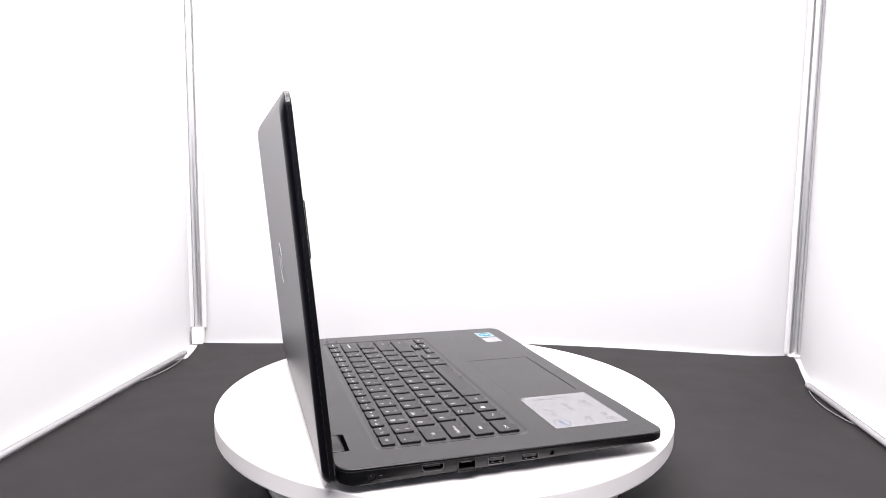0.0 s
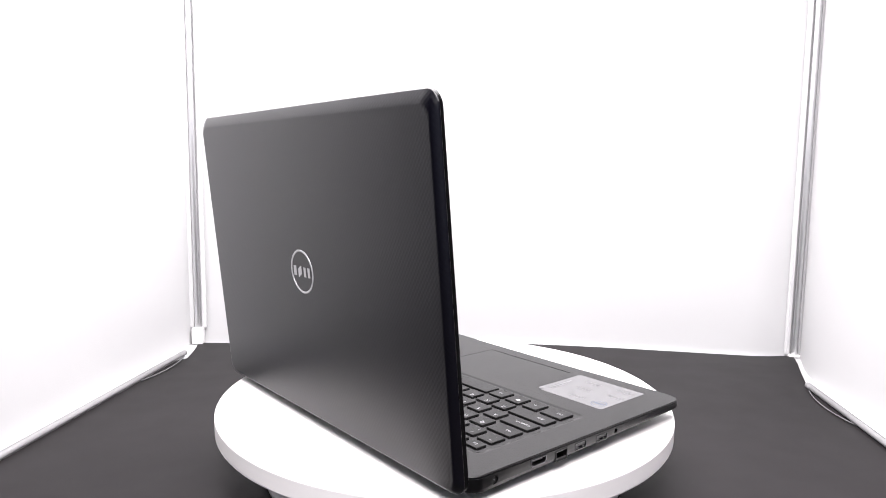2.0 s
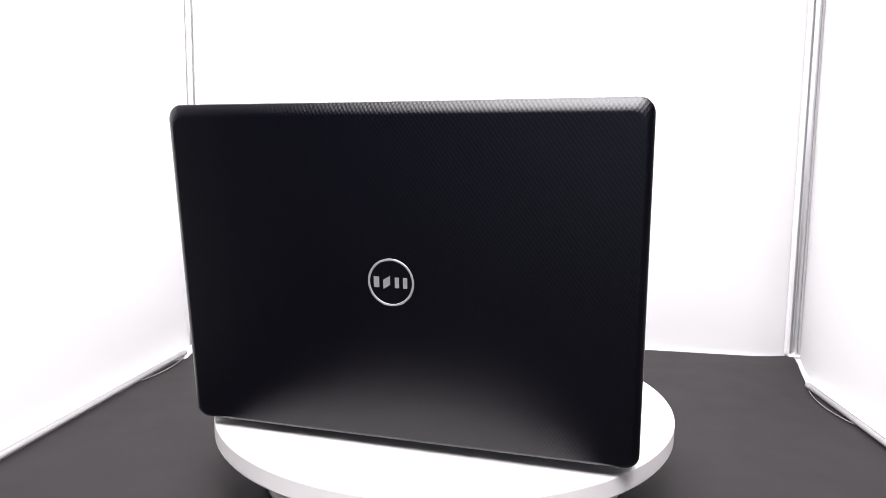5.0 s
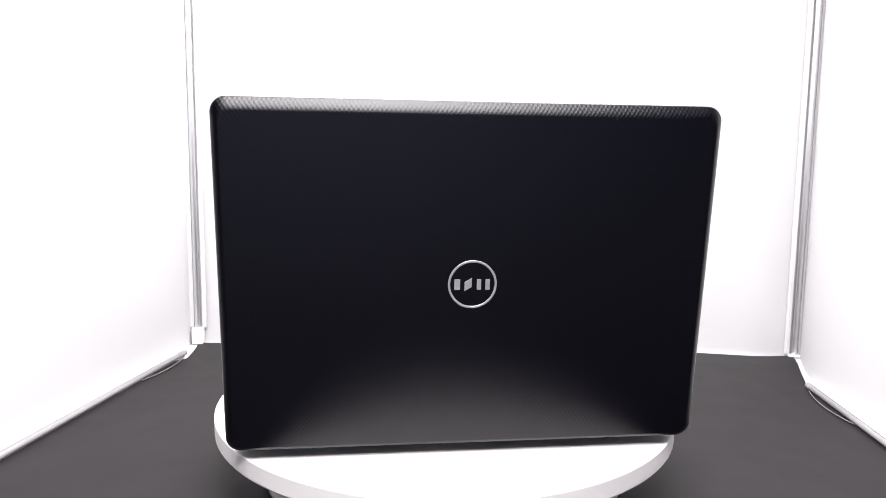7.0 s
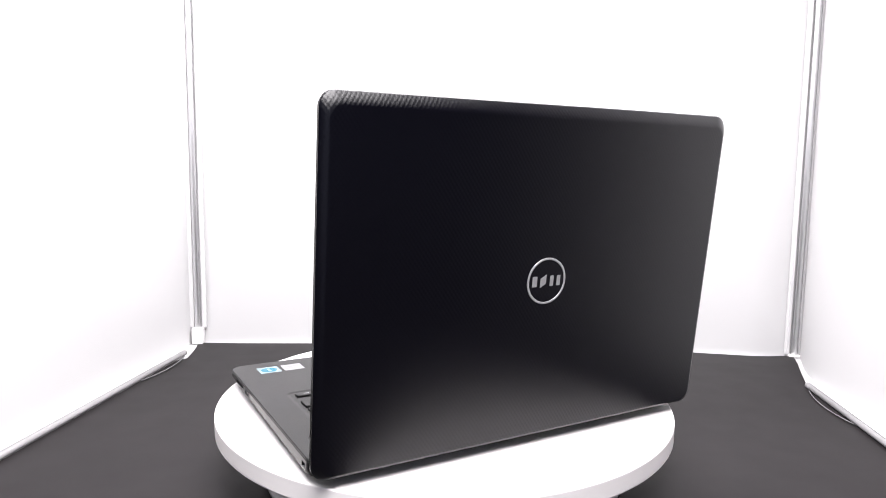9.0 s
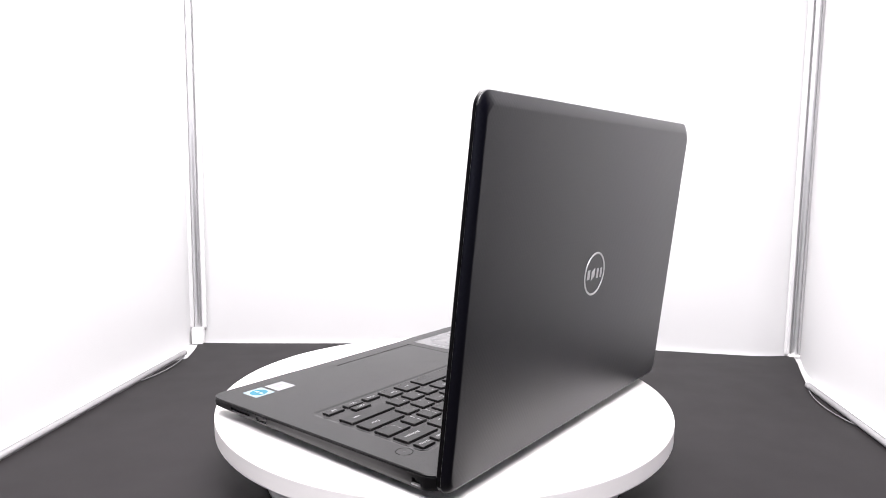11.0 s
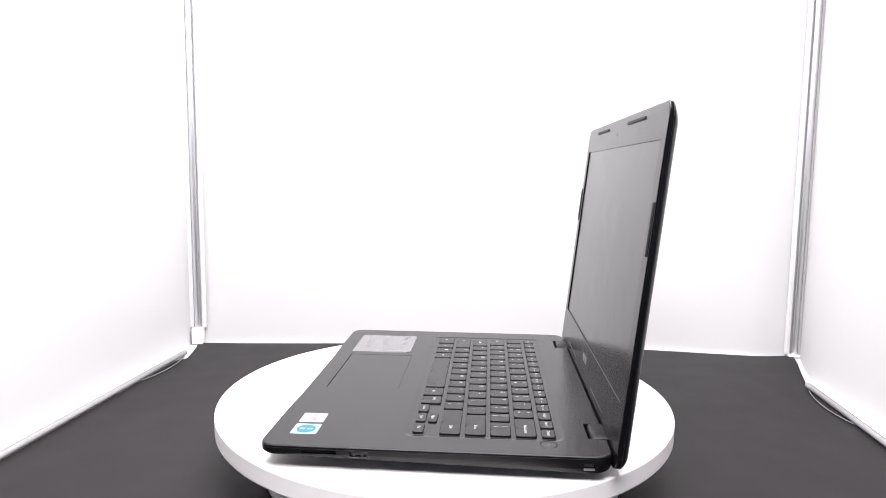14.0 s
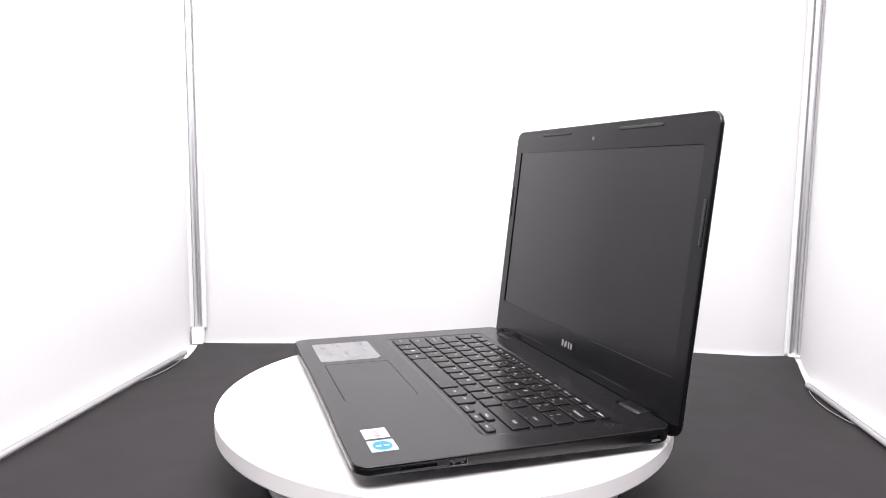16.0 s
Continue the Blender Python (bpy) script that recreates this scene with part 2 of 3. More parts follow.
floor_rail((-0.3755, 0.345, FLOOR + 0.0055), (-0.4222, FRONT, FLOOR + 0.0055), 0.008, 1)
floor_rail((0.4605, 0.228, FLOOR + 0.0055), (0.4170, FRONT, FLOOR + 0.0055), 0.012, -1)

# the dim room that the tent opens to; its unseen front wall is added
#  as a pale blue reflector for the glow on the lid
structure("wall_room", block(-0.90, 0.90, -1.46, -1.40, FLOOR - 0.05, 1.0), ROOM_BOUNCE, "unseen blue-grey wall added to reflect a bluish glow in the lid")
structure("wall_room_left", block(-0.96, -0.90, -1.46, 0.66, FLOOR - 0.05, 1.0), ROOM, "dark grey wall of the room")
structure("wall_room_right", block(0.90, 0.96, -1.46, 0.66, FLOOR - 0.05, 1.0), ROOM, "dark grey wall of the room")
structure("wall_room_back", block(-0.90, 0.90, 0.60, 0.66, FLOOR - 0.05, 1.0), ROOM, "dark grey wall of the room")
structure("floor_room", block(-0.90, 0.90, -1.40, 0.60, FLOOR - 0.05, FLOOR - 0.0022), ROOM, "dark table top under the tent")
structure("ceiling_room", block(-0.96, 0.96, -1.46, 0.66, 1.0, 1.05), ROOM, "dark ceiling of the room")

# ---- the turntable ----
DISC_R, DISC_H = 0.2012, 0.0155
turntable = tagged(new("turntable", None), "round white plastic turntable slowly turning on black paper", "turntable")
TILT = Matrix.Translation((0.0002, -0.0002, 0.0045)) @ Vector((0.0022, -0.0098, 1.0)).to_track_quat("Z", "Y").to_matrix().to_4x4()
part("disc", loft([(circle(0, 0, DISC_R - r, 160), z) for r, z in (
    (0.004, -DISC_H), (0.001, -DISC_H + 0.0005), (0.0, -DISC_H + 0.0018), (0.0, -DISC_H + 0.0022), (0.0, -0.0012), (0.0, -0.0008), (0.0002, -0.0003), (0.0006, -0.0001), (0.0012, 0.0))]),
    DISC, turntable)
part("pedestal", loft([(circle(0, 0, r, 96), z) for r, z in (
    (0.161, FLOOR - 0.0005), (0.161, FLOOR + 0.005), (0.160, -0.040), (0.159, -DISC_H - 0.0003))]), DISC, turntable, "white plastic foot of the turntable")

# ---- the laptop; its space: x to the user's right, y to the hinge, z up, origin on the turning axis ----
OX, OY = -0.00105, -0.1173
HB = 0.0211
laptop = tagged(new("laptop", None), "open black laptop with a dark screen on a white turntable", "laptop")


def lap(bm):
    bm.transform(Matrix.Translation((OX, OY, 0)))
    return bm


def base_shell():
    """The lower half, thinner to the front, with real openings for ports, keys and pad."""
    x0, x1, y0, y1 = -0.1700, 0.1690, 0.0, 0.2416
    bm = loft([(rrect(x0 + i, x1 - i, y0 + i, y1 - i, max(0.012 - i * 0.5, 0.004), 14), z) for i, z in (
        (0.012, 0.0062), (0.0042, 0.0064), (0.0020, 0.0070), (0.0008, 0.0084), (0.0002, 0.0112), (0.0, 0.0158), (0.0, 0.0192),
        (0.0005, 0.0195), (0.0005, 0.0198), (0.0001, 0.0200), (0.0002, 0.0206), (0.0009, HB))])
    for v in bm.verts:
        if v.co.z < 0.0150:
            share = (0.0165 - v.co.z) / 0.0103
            v.co.z += max(0.0, (v.co.y - 0.185) / 0.055) ** 1.5 * 0.0030 * share
            v.co.z += max(0.0, (0.13 - v.co.y) / 0.13) ** 1.4 * 0.0088 * share
    # a shallow finger scoop draws the middle of the front edge in
    for k in range(-12, 13):
        bmesh.ops.bisect_plane(bm, geom=bm.verts[:] + bm.edges[:] + bm.faces[:], plane_co=(0.0083 * k, 0, 0), plane_no=(1, 0, 0))
    for v in bm.verts:
        if v.co.y < 0.004 and abs(v.co.x) < 0.1:
            rise = min(1.0, (0.1 - abs(v.co.x)) / 0.045)
            v.co.y += 0.0011 * rise * rise * (3 - 2 * rise) * min(1.0, max(0.0, (v.co.z - 0.0125) / 0.008))
    me = mesh_of("base_shell", lap(bm), SHELL)
    me.materials.append(DECK)
    ob = new("base_shell", me)
    cuts = [loft([(rrect(-0.1425 - i, 0.1412 + i, 0.1000 - i, 0.2088 + i, 0.004 + i, 6), z) for i, z in (
                (0.0, HB - 0.0005), (0.0008, HB - 0.0004), (0.0024, HB - 0.0001), (0.0036, HB), (0.0036, HB + 0.01))]),
            block(-0.0643, 0.0412, 0.0174, 0.0800, HB - 0.0009, HB + 0.01),
            block(-0.1412, -0.1112, 0.2285, 0.26, 0.0132, 0.03, 0.0006), block(0.1082, 0.1378, 0.2285, 0.26, 0.0132, 0.03, 0.0006)]
    ports_left = [(0.1712, 0.1863, 0.0135, 0.0187, 0.0012), (0.1490, 0.1617, 0.0104, 0.0180, 0.0003),
                  (0.1279, 0.1405, 0.0128, 0.0181, 0.0003), (0.1033, 0.1163, 0.0127, 0.0178, 0.0003)]
    for a, b, c, d, e in ports_left:
        cuts.append(block(-0.20, -0.160, a, b, c, d, e))
    cuts.append(tube((-0.2, 0.0930, 0.0160), (-0.16, 0.0930, 0.0160), 0.0019, 16))
    cuts.append(tube((-0.2, 0.2196, 0.0150), (-0.16, 0.2196, 0.0150), 0.0030, 20))
    cuts += [block(0.158, 0.2, 0.0305, 0.0550, 0.0160, 0.0182, 0.0004), block(0.158, 0.2, 0.0634, 0.0766, 0.0143, 0.0190, 0.0003),
             block(0.163, 0.2, 0.2215, 0.2288, 0.0125, 0.0165, 0.0003)]
    ring = loft([(circle(0.1508, 0.1997, 0.0062, 40), HB - 0.0006), (circle(0.1508, 0.1997, 0.0062, 40), HB + 0.01)])
    cuts.append(ring)
    for c in cuts:
        bmesh.ops.recalc_face_normals(c, faces=c.faces[:])
        tool = new("tool", bpy.data.meshes.new("tool"))
        lap(c).to_mesh(tool.data)
        c.free()
        mod = ob.modifiers.new("cut", "BOOLEAN")
        mod.operation, mod.solver, mod.object = "DIFFERENCE", "EXACT", tool
    done = bpy.data.meshes.new_from_object(ob.evaluated_get(bpy.context.evaluated_depsgraph_get()))
    for mod in list(ob.modifiers):
        tool = mod.object
        ob.modifiers.remove(mod)
        bpy.data.objects.remove(tool)
    done.name = "base_shell"
    ob.data = done
    done.materials.clear()
    done.materials.append(SHELL), done.materials.append(DECK)
    for f in done.polygons:
        f.material_index = 1 if f.normal.z > 0.9 and f.center.z > HB - 0.0016 else 0
        f.use_smooth = False
    ob.parent = laptop
    return ob


base = base_shell()
part("touchpad", lap(slab(-0.0641, 0.0410, 0.0180, 0.0798, HB - 0.0008, HB - 0.00015, 0.0012, 0.0002)), DECK, laptop, "flush black touchpad")
button = part("power_button", lap(loft([(circle(0.1508, 0.1997, r, 40), z) for r, z in ((0.0058, HB - 0.0005), (0.0058, HB - 0.00015), (0.0055, HB))])), DECK, laptop)
part("legend", lap(block(0.1500, 0.1516, 0.1994, 0.2000, HB - 0.0001, HB + 0.00006)), PRINT_GREY, button)
for fx in (-0.11, 0.11):
    for fy in (0.06, 0.20):
        part("rubber_foot", lap(slab(fx - 0.02, fx + 0.02, fy - 0.004, fy + 0.004, 0.0036, 0.0108 if fy < 0.1 else 0.0072, 0.003)), RUBBER, laptop)


# ports
def usb_port(x, y0, y1, z0, z1):
    s = 1 if x > 0 else -1
    shell = merged(block(min(x, x - s * 0.008), max(x, x - s * 0.008), y0, y1, z1 - 0.0004, z1), block(min(x, x - s * 0.008), max(x, x - s * 0.008), y0, y1, z0, z0 + 0.0004),
                   block(min(x, x - s * 0.008), max(x, x - s * 0.008), y0, y0 + 0.0004, z0, z1), block(min(x, x - s * 0.008), max(x, x - s * 0.008), y1 - 0.0004, y1, z0, z1))
    port = part("usb_port", lap(shell), STEEL, laptop, "steel usb socket")
    a, b = sorted((x - s * 0.0008, x - s * 0.008))
    part("tongue", lap(block(a, b, y0 + 0.0012, y1 - 0.0012, z1 - 0.0026, z1 - 0.0010, 0.0001)), PORT, port)
    for k in range(2):
        yy = y0 + (y1 - y0) * (0.28 + 0.44 * k)
        part("contact", lap(block(a, b, yy - 0.0007, yy + 0.0007, z0 + 0.0006, z0 + 0.0015)), STEEL, port)
    return port


usb_port(-0.1704, 0.1281, 0.1403, 0.0130, 0.0179)
usb_port(-0.1704, 0.1035, 0.1161, 0.0129, 0.0176)
usb_port(0.1694, 0.0636, 0.0764, 0.0145, 0.0188)


def frame_of(name, outer, inner, x0, x1, material, label):
    """A thin rim lying in the side wall, outlines given in y and z."""
    bm = loft([(outer, x1), (outer, x0), (inner, x0), (inner, x1)], bottom=False, top=False, smooth=False)
    bm.transform(Matrix(((0, 0, 1, 0), (1, 0, 0, 0), (0, 1, 0, 0), (0, 0, 0, 1))))
    return part(name, lap(bm), material, laptop, label)


def hexed(y0, y1, z0, z1, c):
    return [(y0, z1), (y0, z0 + c), (y0 + c, z0), (y1 - c, z0), (y1, z0 + c), (y1, z1)]


hdmi = frame_of("hdmi_port", hexed(0.1713, 0.1862, 0.0136, 0.0186, 0.0015), hexed(0.1719, 0.1856, 0.0142, 0.0180, 0.0013), -0.1704, -0.1615, STEEL, "steel video socket")
part("tongue", lap(block(-0.1685, -0.162, 0.1735, 0.1840, 0.0160, 0.0168)), PORT, hdmi)
lan = frame_of("network_port", [(0.1491, 0.0180), (0.1616, 0.0180), (0.1616, 0.0106), (0.1491, 0.0106)], [(0.1496, 0.0176), (0.1611, 0.0176), (0.1611, 0.0109), (0.1496, 0.0109)], -0.1704, -0.1612, PORT, "black network socket with a drop jaw")
part("jaw", lap(block(-0.1697, -0.1684, 0.1498, 0.1609, 0.0110, 0.0128, 0.0003)), SHELL, lan)
part("contact", lap(block(-0.1690, -0.162, 0.1520, 0.1590, 0.0163, 0.0173)), STEEL, lan)
jack = part("power_socket", lap(tube((-0.1690, 0.2196, 0.0150), (-0.161, 0.2196, 0.0150), 0.0029, 20)), PORT, laptop)
part("pin", lap(tube((-0.1696, 0.2196, 0.0150), (-0.161, 0.2196, 0.0150), 0.0006, 10)), STEEL, jack)
part("status_light", lap(slab(-0.0004, 0.0004, -0.0009, 0.0009, 0, 0.0003)), LENS, laptop).location = (-0.1697, 0.2134, 0.0150)
part("audio_socket", lap(tube((-0.1675, 0.0930, 0.0160), (-0.161, 0.0930, 0.0160), 0.0018, 16)), PORT, laptop)
part("card_slot", lap(block(0.1590, 0.1675, 0.0308, 0.0547, 0.0163, 0.0172)), PORT, laptop, "black memory card slot")
lock = part("lock_slot", lap(block(0.1635, 0.1660, 0.2218, 0.2285, 0.0127, 0.0163)), PORT, laptop)
part("rim", lap(block(0.1672, 0.1693, 0.2214, 0.2289, 0.0119, 0.0127)), CHROME, lock, "bright steel rim")

# ---- keys ----
KEY_Z = HB - 0.0005
KEY_TOP = HB + 0.0007
PITCH_X, KX = 0.01868, -0.1400
cap_meshes = {}
text_meshes = {}


def text_mesh(word, size):
    """Letters of the built-in font as a flat mesh, centred."""
    key = (word, size)
    if key not in text_meshes:
        curve = bpy.data.curves.new("legend", "FONT")
        curve.body, curve.size, curve.align_x, curve.align_y = word, size, "CENTER", "CENTER"
        curve.resolution_u, curve.offset = 2, size * 0.008
        tmp = bpy.data.objects.new("legend", curve)
        scene.collection.objects.link(tmp)
        me = bpy.data.meshes.new_from_object(tmp.evaluated_get(bpy.context.evaluated_depsgraph_get()))
        bpy.data.objects.remove(tmp)
        me.name = "legend"
        me.materials.clear()
        me.materials.append(LEGEND)
        text_meshes[key] = me
    return text_meshes[key]


def square_mesh(w, h):
    """A plain printed block."""
    key = ("block", w, h)
    if key not in text_meshes:
        text_meshes[key] = mesh_of("legend", loft([(rrect(-w / 2, w / 2, -h / 2, h / 2, 0.0002, 1), 0), (rrect(-w / 2, w / 2, -h / 2, h / 2, 0.0002, 1), 0.00003)], smooth=False), LEGEND)
    return text_meshes[key]


def legend(key, word, size, dx=0.0, dy=0.0):
    ob = new("legend", {"win_block": lambda: square_mesh(0.0036, 0.0036), "bar_block": lambda: square_mesh(0.0017, 0.0012)}.get(word, lambda: text_mesh(word, size))())
    ob.parent = key
    ob.location = (dx, dy, KEY_TOP - KEY_Z + 0.00005)


def add_key(x0, x1, y0, y1, words):
    """A keycap with sloped sides; words: (text, size, dx, dy) each."""
    w, h = round(x1 - x0, 5), round(y1 - y0, 5)
    if (w, h) not in cap_meshes:
        e, z = 0.0009, KEY_TOP - KEY_Z
        rings = [(rrect(-w / 2 + i, w / 2 - i, -h / 2 + i, h / 2 - i, 0.0016, 3), zz) for i, zz in (
            (0, 0), (0.0001, z * 0.55), (e * 0.35, z * 0.85), (e * 0.7, z * 0.97), (e, z))]
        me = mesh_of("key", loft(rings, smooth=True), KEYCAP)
        me.materials.append(KEYSIDE_SHADE)
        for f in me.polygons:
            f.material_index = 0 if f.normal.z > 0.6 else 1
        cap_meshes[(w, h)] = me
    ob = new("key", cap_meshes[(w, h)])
    ob.parent = laptop
    ob.location = (OX + (x0 + x1) / 2, OY + (y0 + y1) / 2, KEY_Z)
    for word, size, dx, dy in words:
        legend(ob, word, size, dx, dy)
    return ob


GAP = 0.0031


def key_row(y0, y1, keys, start=0.0, pitch=PITCH_X):
    at = start
    for units, words in keys:
        add_key(KX + at * pitch + GAP / 2, KX + (at + units) * pitch - GAP / 2, y0, y1, words)
        at += units


def letter(c):
    return (1, [(c, 0.0050, -0.0028, 0.0030)])


def pair(a, b):
    return (1, [(a, 0.0042, -0.0028, 0.0036), (b, 0.0042, -0.0028, -0.0034)])


def word_key(u, word, dx=0.0, size=0.0036):
    return (u, [(word, size, dx, 0.0)] if word else [])


top_row = [word_key(1, "Esc", 0, 0.0034)]
top_row += [(1, [("F%d" % k, 0.0036, -0.0034, 0.0), ("bar_block", 0.0, 0.0036, 0.0)]) for k in range(1, 13)]
top_row += [word_key(1, w, 0, 0.0034) for w in ("PrtScr", "Insert", "Delete")]
key_row(0.1960, 0.2062, top_row, 0, 15 * PITCH_X / 16)
key_row(0.1775, 0.1927, [pair(a, b) for a, b in zip("~!@#$%^&*()_+", "`1234567890-=")] + [word_key(2, "Backspace", 0.004)])
key_row(0.1592, 0.1744, [word_key(1.5, "Tab", -0.004)] + [letter(c) for c in "QWERTYUIOP"] + [pair("{", "["), pair("}", "]"), (1.5, [("|", 0.0042, -0.004, 0.0036), ("\\", 0.0042, -0.004, -0.0034)])])
key_row(0.1409, 0.1561, [word_key(1.75, "CapsLock", -0.003)] + [letter(c) for c in "ASDFGHJKL"] + [pair(":", ";"), pair('"', "'"), word_key(2.25, "Enter", 0.006)])
key_row(0.1226, 0.1378, [word_key(2.25, "Shift", -0.009)] + [letter(c) for c in "ZXCVBNM"] + [pair("<", ","), pair(">", "."), pair("?", "/"), word_key(2.75, "Shift", 0.012)])
y0, y1 = 0.1030, 0.1195
key_row(y0, y1, [word_key(1.35, "Ctrl", -0.004), word_key(1.02, "Fn"), (1.02, [("win_block", 0.0, -0.002, 0.002)]), word_key(1.03, "Alt")])
add_key(-0.0568, 0.0340, y0, y1, [])
add_key(0.0372, 0.0560, y0, y1, [("Alt", 0.0036, 0, 0)])
add_key(0.0592, 0.0760, y0, y1, [("Ctrl", 0.0036, -0.002, 0.002)])
add_key(0.0792, 0.0955, y0, 0.1112, [("Home", 0.0032, 0, 0)])
add_key(0.0986, 0.1166, y0, 0.1108, [("PgDn", 0.0032, 0, 0)])
add_key(0.0986, 0.1166, 0.1122, y1, [("PgUp", 0.0032, 0, 0)])
add_key(0.1197, 0.1376, y0, 0.1112, [("End", 0.0032, 0, 0)])


# ---- stickers on the palm rest ----
def decal(name, outline, z, thick, material, parent, label=""):
    return part(name, lap(loft([(outline, z), (outline, z + thick)], smooth=False)), material, parent, label)


sticker = decal("info_sticker", [(-0.0745, 0.0158), (-0.0745, 0.0725), (-0.0785, 0.0765), (-0.1425, 0.0765), (-0.1435, 0.0755), (-0.1435, 0.0165), (-0.1428, 0.0158)], HB, 0.00012, FILM_GREY, laptop,
                "silver grey feature sticker with faint grey print")
ZP = HB + 0.00014
part("folded_corner", lap(loft([([(-0.0748, 0.0728), (-0.0784, 0.0764), (-0.0800, 0.0715)], HB + 0.00013), ([(-0.0748, 0.0728), (-0.0784, 0.0764), (-0.0796, 0.0719)], HB + 0.0005)], smooth=False)), FILM_GREY, sticker, "slightly lifted sticker corner")
for cx, cy in ((-0.094, 0.028), (-0.125, 0.026), (-0.098, 0.046), (-0.129, 0.043), (-0.106, 0.066)):
    decal("print_mark", circle(cx, cy, 0.0028, 16), ZP, 0.00003, PRINT_GREY, sticker)
    for k in range(3):
        decal("print_bar", rrect(cx - 0.0125, cx - 0.0045 - 0.002 * (k % 2), cy + 0.0020 - 0.0022 * k, cy + 0.0030 - 0.0022 * k, 0.0001, 1), ZP, 0.00003, PRINT_GREY, sticker)
decal("print_bar", rrect(-0.0815, -0.0800, 0.036, 0.066, 0.0001, 1), ZP, 0.00003, PRINT_GREY, sticker)
decal("print_bar", rrect(-0.0840, -0.0832, 0.044, 0.066, 0.0001, 1), ZP, 0.00003, PRINT_GREY, sticker)
part("print_ring", lap(loft([(circle(-0.1340, 0.0665, 0.0066, 32), ZP), (circle(-0.1340, 0.0665, 0.0066, 32), ZP + 3e-5),
                             (circle(-0.1340, 0.0665, 0.0059, 32), ZP + 3e-5), (circle(-0.1340, 0.0665, 0.0059, 32), ZP)], False, False)), PRINT_BLUE, sticker)
for k in range(4):
    decal("print_bar", rrect(-0.1382 + 0.0022 * k, -0.1366 + 0.0022 * k, 0.0650, 0.0680, 0.0001, 1), ZP, 0.00003, PRINT_BLUE, sticker)

white = decal("badge_sticker", rrect(0.1064, 0.1252, 0.0164, 0.0349, 0.0010, 3), HB, 0.00012, STICK_WHITE, laptop, "small white square badge with grey print")
for k, (a, b) in enumerate(((0.1090, 0.1103), (0.1120, 0.1128), (0.1140, 0.1160), (0.1175, 0.1182), (0.1195, 0.1220))):
    decal("print_bar", rrect(a, b, 0.0240, 0.0285, 0.0002, 1), ZP, 0.00003, PRINT_BADGE, white)
for k in range(2):
    decal("print_bar", rrect(0.1090, 0.1190 + 0.003 * k, 0.0190 + 0.0022 * k, 0.0198 + 0.0022 * k, 0.0001, 1), ZP, 0.00003, PRINT_BADGE, white)
blue = decal("badge_sticker", rrect(0.1284, 0.1480, 0.0162, 0.0353, 0.0010, 3), HB, 0.00012, STICK_PALE, laptop, "small pale blue badge with a cyan oval")
part("badge_oval", lap(loft([([(0.1382 + 0.0075 * math.cos(2 * math.pi * i / 36), 0.0258 + 0.0068 * math.sin(2 * math.pi * i / 36)) for i in range(36)], z) for z in (ZP, ZP + 3e-5)])), STICK_CYAN, blue)
for k in range(2):
    decal("print_bar", rrect(0.1368, 0.1396, 0.0212 + 0.0055 * k, 0.0252 + 0.0055 * k, 0.0004, 2), ZP + 5e-5, 0.00003, PRINT_OVAL, blue)

# ---- the lid; its space: x to the user's right, y up along the lid, z to the user, origin at the hinge line ----
LEAN, HINGE_Y, HINGE_Z = 0.0995, 0.2485, 0.0
LID_M = Matrix.Translation((OX, OY + HINGE_Y, HINGE_Z)) @ Matrix(((1, 0, 0, 0), (0, math.sin(LEAN), -math.cos(LEAN), 0), (0, math.cos(LEAN), math.sin(LEAN), 0), (0, 0, 0, 1)))
V0, V1, HW = 0.0102, 0.2550, 0.1710


def front_z(v):
    """The bezel's depth: the lid is a little thinner at its upper edge."""
    return 0.0078 - 0.004 * (v - 0.13)


def slope(bm):
    """Push heights that count from the bezel onto the sloping bezel plane."""
    for v in bm.verts:
        v.co.z = max(v.co.z + front_z(v.co.y), 0.0045)
    return bm


def outline(i, top=None, low=None, r=0.0105):
    top = i if top is None else top
    low = i if low is None else low
    return rrect(-HW + i, HW - i, V0 + low, V1 - top, max(r - i * 0.35, 0.004), 10)


lid = part("lid", loft([(outline(i, j, k), z) for i, j, k, z in (
    (0.0062, 0.0098, 0.0042, 0.0), (0.0055, 0.0090, 0.0040, 0.0), (0.0048, 0.0080, 0.0036, 0.00015), (0.0035, 0.0062, 0.0026, 0.0008), (0.0023, 0.0044, 0.0016, 0.0016),
    (0.0012, 0.0026, 0.0009, 0.0026), (0.0003, 0.0009, 0.0003, 0.0036), (0.0, 0.0, 0.0, 0.0042), (0.0003, 0.0003, 0.0003, 0.0046))], True, True), LID, laptop,
           "black lid with a fine diamond relief")
lid.matrix_local = LID_M
SX, SV0, SV1 = 0.1570, 0.0545, 0.2305


def opening(i):
    return rrect(-SX - i, SX + i, SV0 - i, SV1 + i, 0.0006, 10)


bez = loft([(outline(0.0003), -0.0100), (outline(0.0001), -0.0008), (outline(0.0005), -0.0002), (outline(0.0012), 0.0), (opening(0.0004), 0.0), (opening(0.0), -0.0003), (opening(0.0), -0.0013)], False, False)
for f in bez.faces:
    f.smooth = False
part("bezel", slope(bez), BEZEL, lid, "matt black screen bezel")
part("screen", slope(slab(-SX - 0.001, SX + 0.001, SV0 - 0.001, SV1 + 0.001, -0.0016, -0.0011, 0.0005, 0.0001)), SCREEN, lid, "dark switched-off matt screen")
for a, b, v in ((-0.1055, -0.0435, 0.2482), (0.0435, 0.1055, 0.2482)):
    part("bumper", slope(slab(a, b, v - 0.0013, v + 0.0013, -0.0003, 0.0009, 0.0012, 0.0005)), RUBBER, lid)
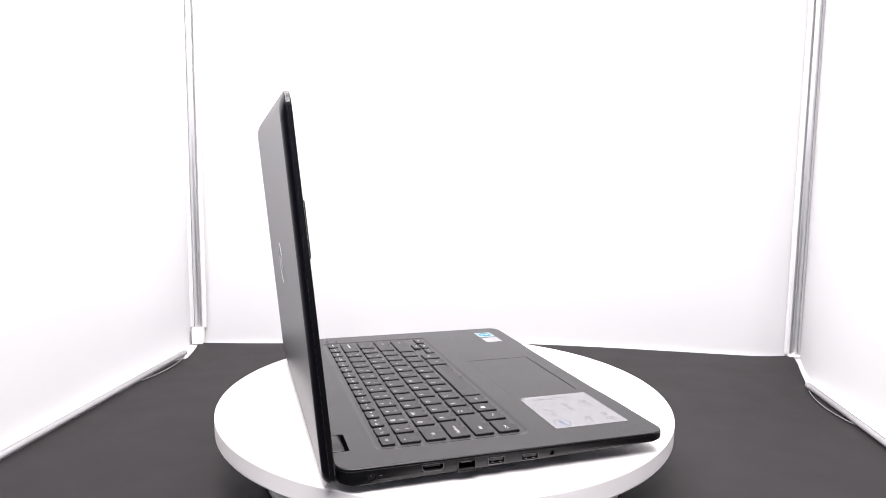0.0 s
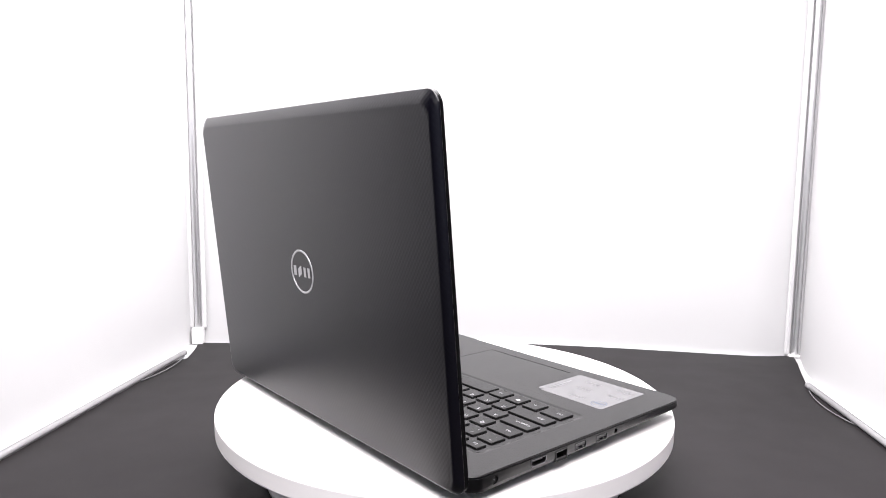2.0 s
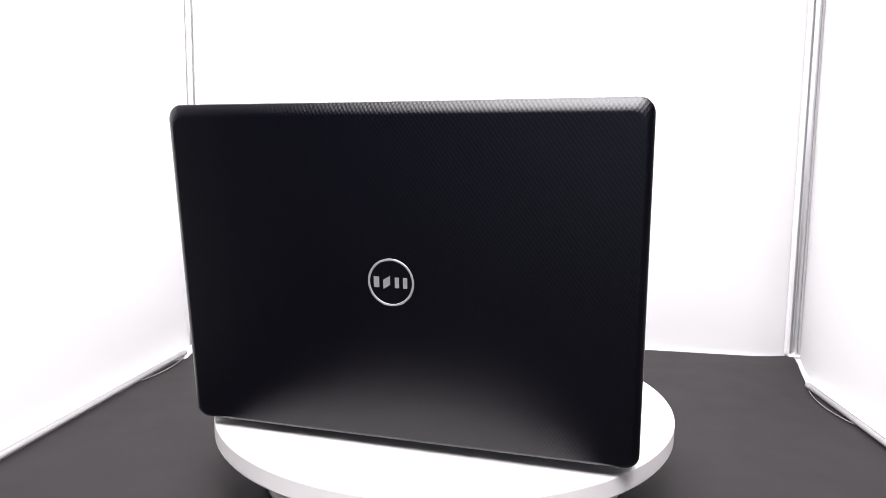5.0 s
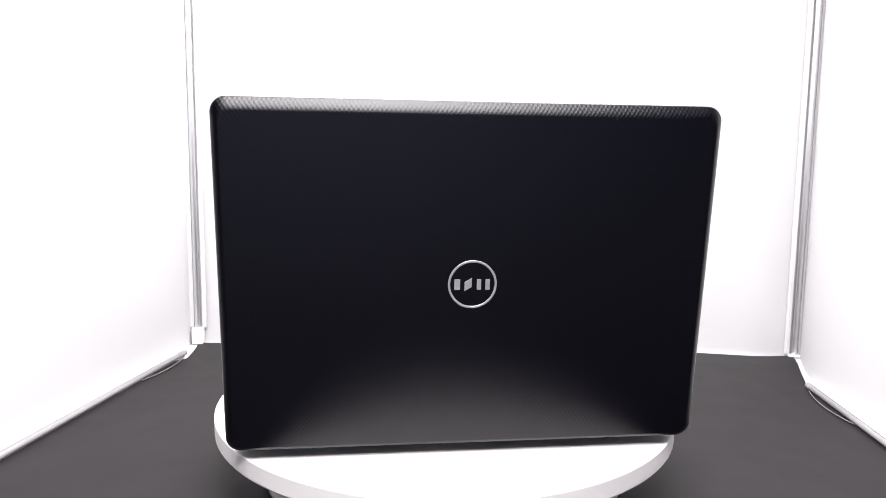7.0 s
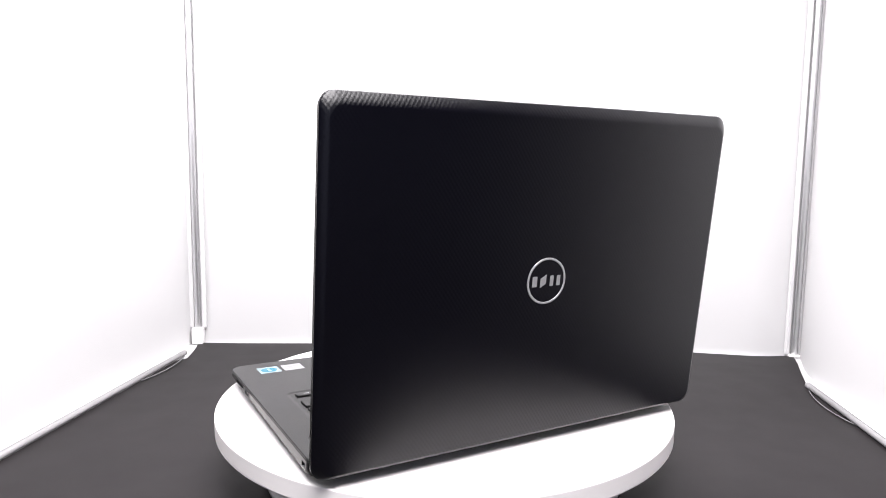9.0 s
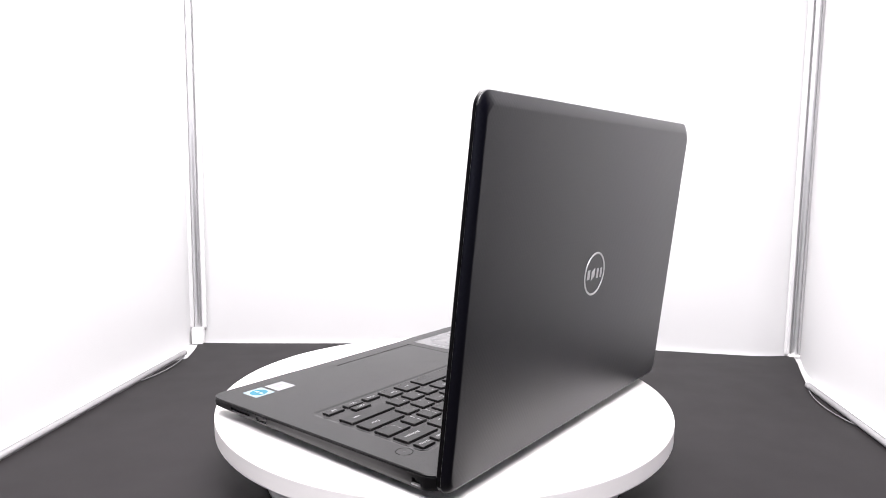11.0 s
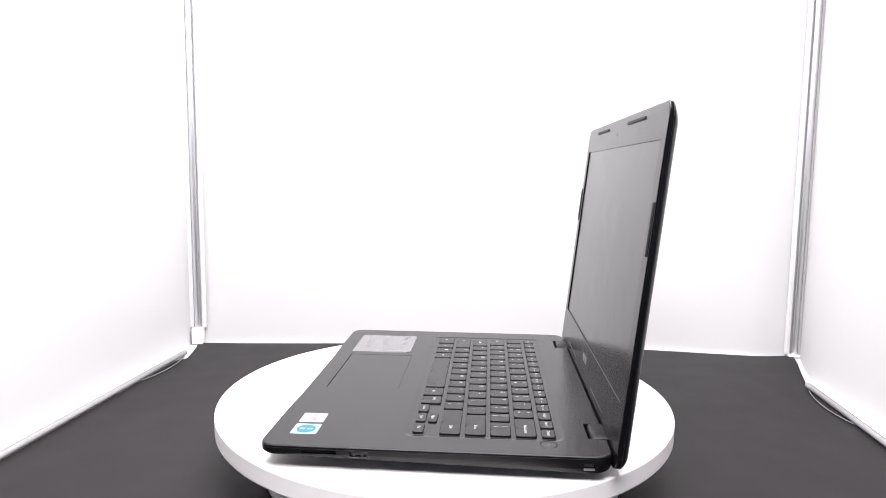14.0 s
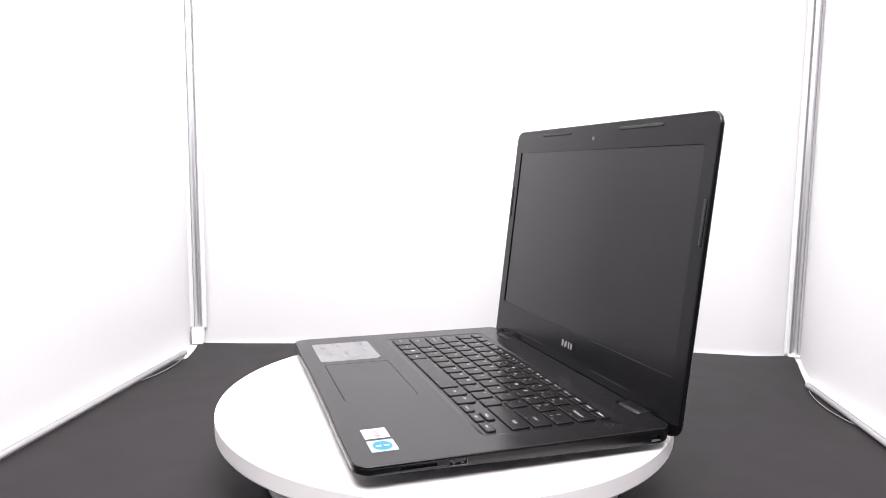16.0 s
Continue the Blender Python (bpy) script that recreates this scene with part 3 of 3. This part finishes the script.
for s in (-1, 1):
    part("bumper", slope(slab(s * 0.1668 - 0.0012, s * 0.1668 + 0.0012, 0.1550, 0.1905, -0.0003, 0.0010, 0.0012, 0.0005)), RUBBER, lid)
for a, b in ((0.0440, 0.1060), (-0.1120, -0.0490)):
    part("bumper", slope(slab(a, b, 0.0252, 0.0284, -0.0003, 0.0004, 0.0012, 0.0005)), BEZEL, lid)
cam_lens = part("webcam", slope(loft([(circle(0, 0.2412, r, 24), z) for r, z in ((0.0019, -0.0002), (0.0019, 0.0001), (0.0015, 0.00015))])), LENS, lid)
part("pupil", slope(loft([(circle(0, 0.2412, r, 20), z) for r, z in ((0.0009, 0.0001), (0.0009, 0.0002))])), PORT, cam_lens)


def mark_bars(size):
    """The maker's mark as four plain bars, the second one slanted; centred, lying in x and y."""
    h, w = size * 0.30, size
    bars = []
    for k, (a, b, lean) in enumerate(((-0.50, -0.34, 0.0), (-0.22, -0.02, 0.45), (0.12, 0.24, 0.0), (0.36, 0.48, 0.0))):
        d = lean * h
        pts = [(a * w, -h / 2 - d * 0.3), (b * w, -h / 2 + d * 0.6), (b * w, h / 2 + d * 0.3), (a * w, h / 2 - d * 0.6)]
        bars.append(loft([(pts, 0), (pts, 0.0003)], smooth=False))
    return bars


emblem = part("emblem", loft([(circle(0, 0.1315, r, 72), z) for r, z in ((0.0171, 0.0001), (0.0171, -0.0003), (0.0168, -0.00045), (0.0158, -0.00045), (0.0155, -0.0003), (0.0155, 0.0001))], False, False), SILVER, lid,
              "silver ring emblem")
mark = merged(*mark_bars(0.0252))
mark.transform(Matrix.Translation((0, 0.1315, -0.0001)) @ Matrix.Rotation(math.pi, 4, "Y"))
part("maker_mark", mark, SILVER, lid, "plain silver bars of the maker's mark")
mark = merged(*mark_bars(0.0198))
mark.transform(Matrix.Translation((-0.0008, 0.0402, 0)))
part("maker_mark", slope(mark), DULL, lid, "plain silver bars of the maker's mark")
for a, b in ((-0.1405, -0.1118), (0.1090, 0.1372)):
    prof = [(rrect(0.2306, 0.2450, 0.0140, HB + 0.0004, 0.0035, 6), x) for x in (a, b)]
    bm = loft([(rrect(0.2310, 0.2446, 0.0144, HB, 0.0032, 6), a), (prof[0][0], a + 0.0006), (prof[1][0], b - 0.0006), (rrect(0.2310, 0.2446, 0.0144, HB, 0.0032, 6), b)])
    bm.transform(Matrix(((0, 0, 1, 0), (1, 0, 0, 0), (0, 1, 0, 0), (0, 0, 0, 1))))
    hinge = part("hinge", lap(bm), SHELL, laptop, "black plastic hinge cover")
    part("hinge_arm", lap(block(a + 0.001, b - 0.001, 0.2400, 0.2470, 0.0150, 0.0190, 0.0012)), SHELL, hinge)

# ---- movement: one steady turn of the table with the laptop on it ----
TURN, BACK_AT = 11.336, 6.384


def motions():
    rows = [(t / 2, 180 + TURN * (t / 2 - BACK_AT)) for t in range(33)]
    walk(laptop, [(t, pose(0, 0, 0, 0, 0, a)) for t, a in rows])
    walk(turntable, [(t, TILT @ pose(0, 0, 0, 0, 0, a)) for t, a in rows])


motions()
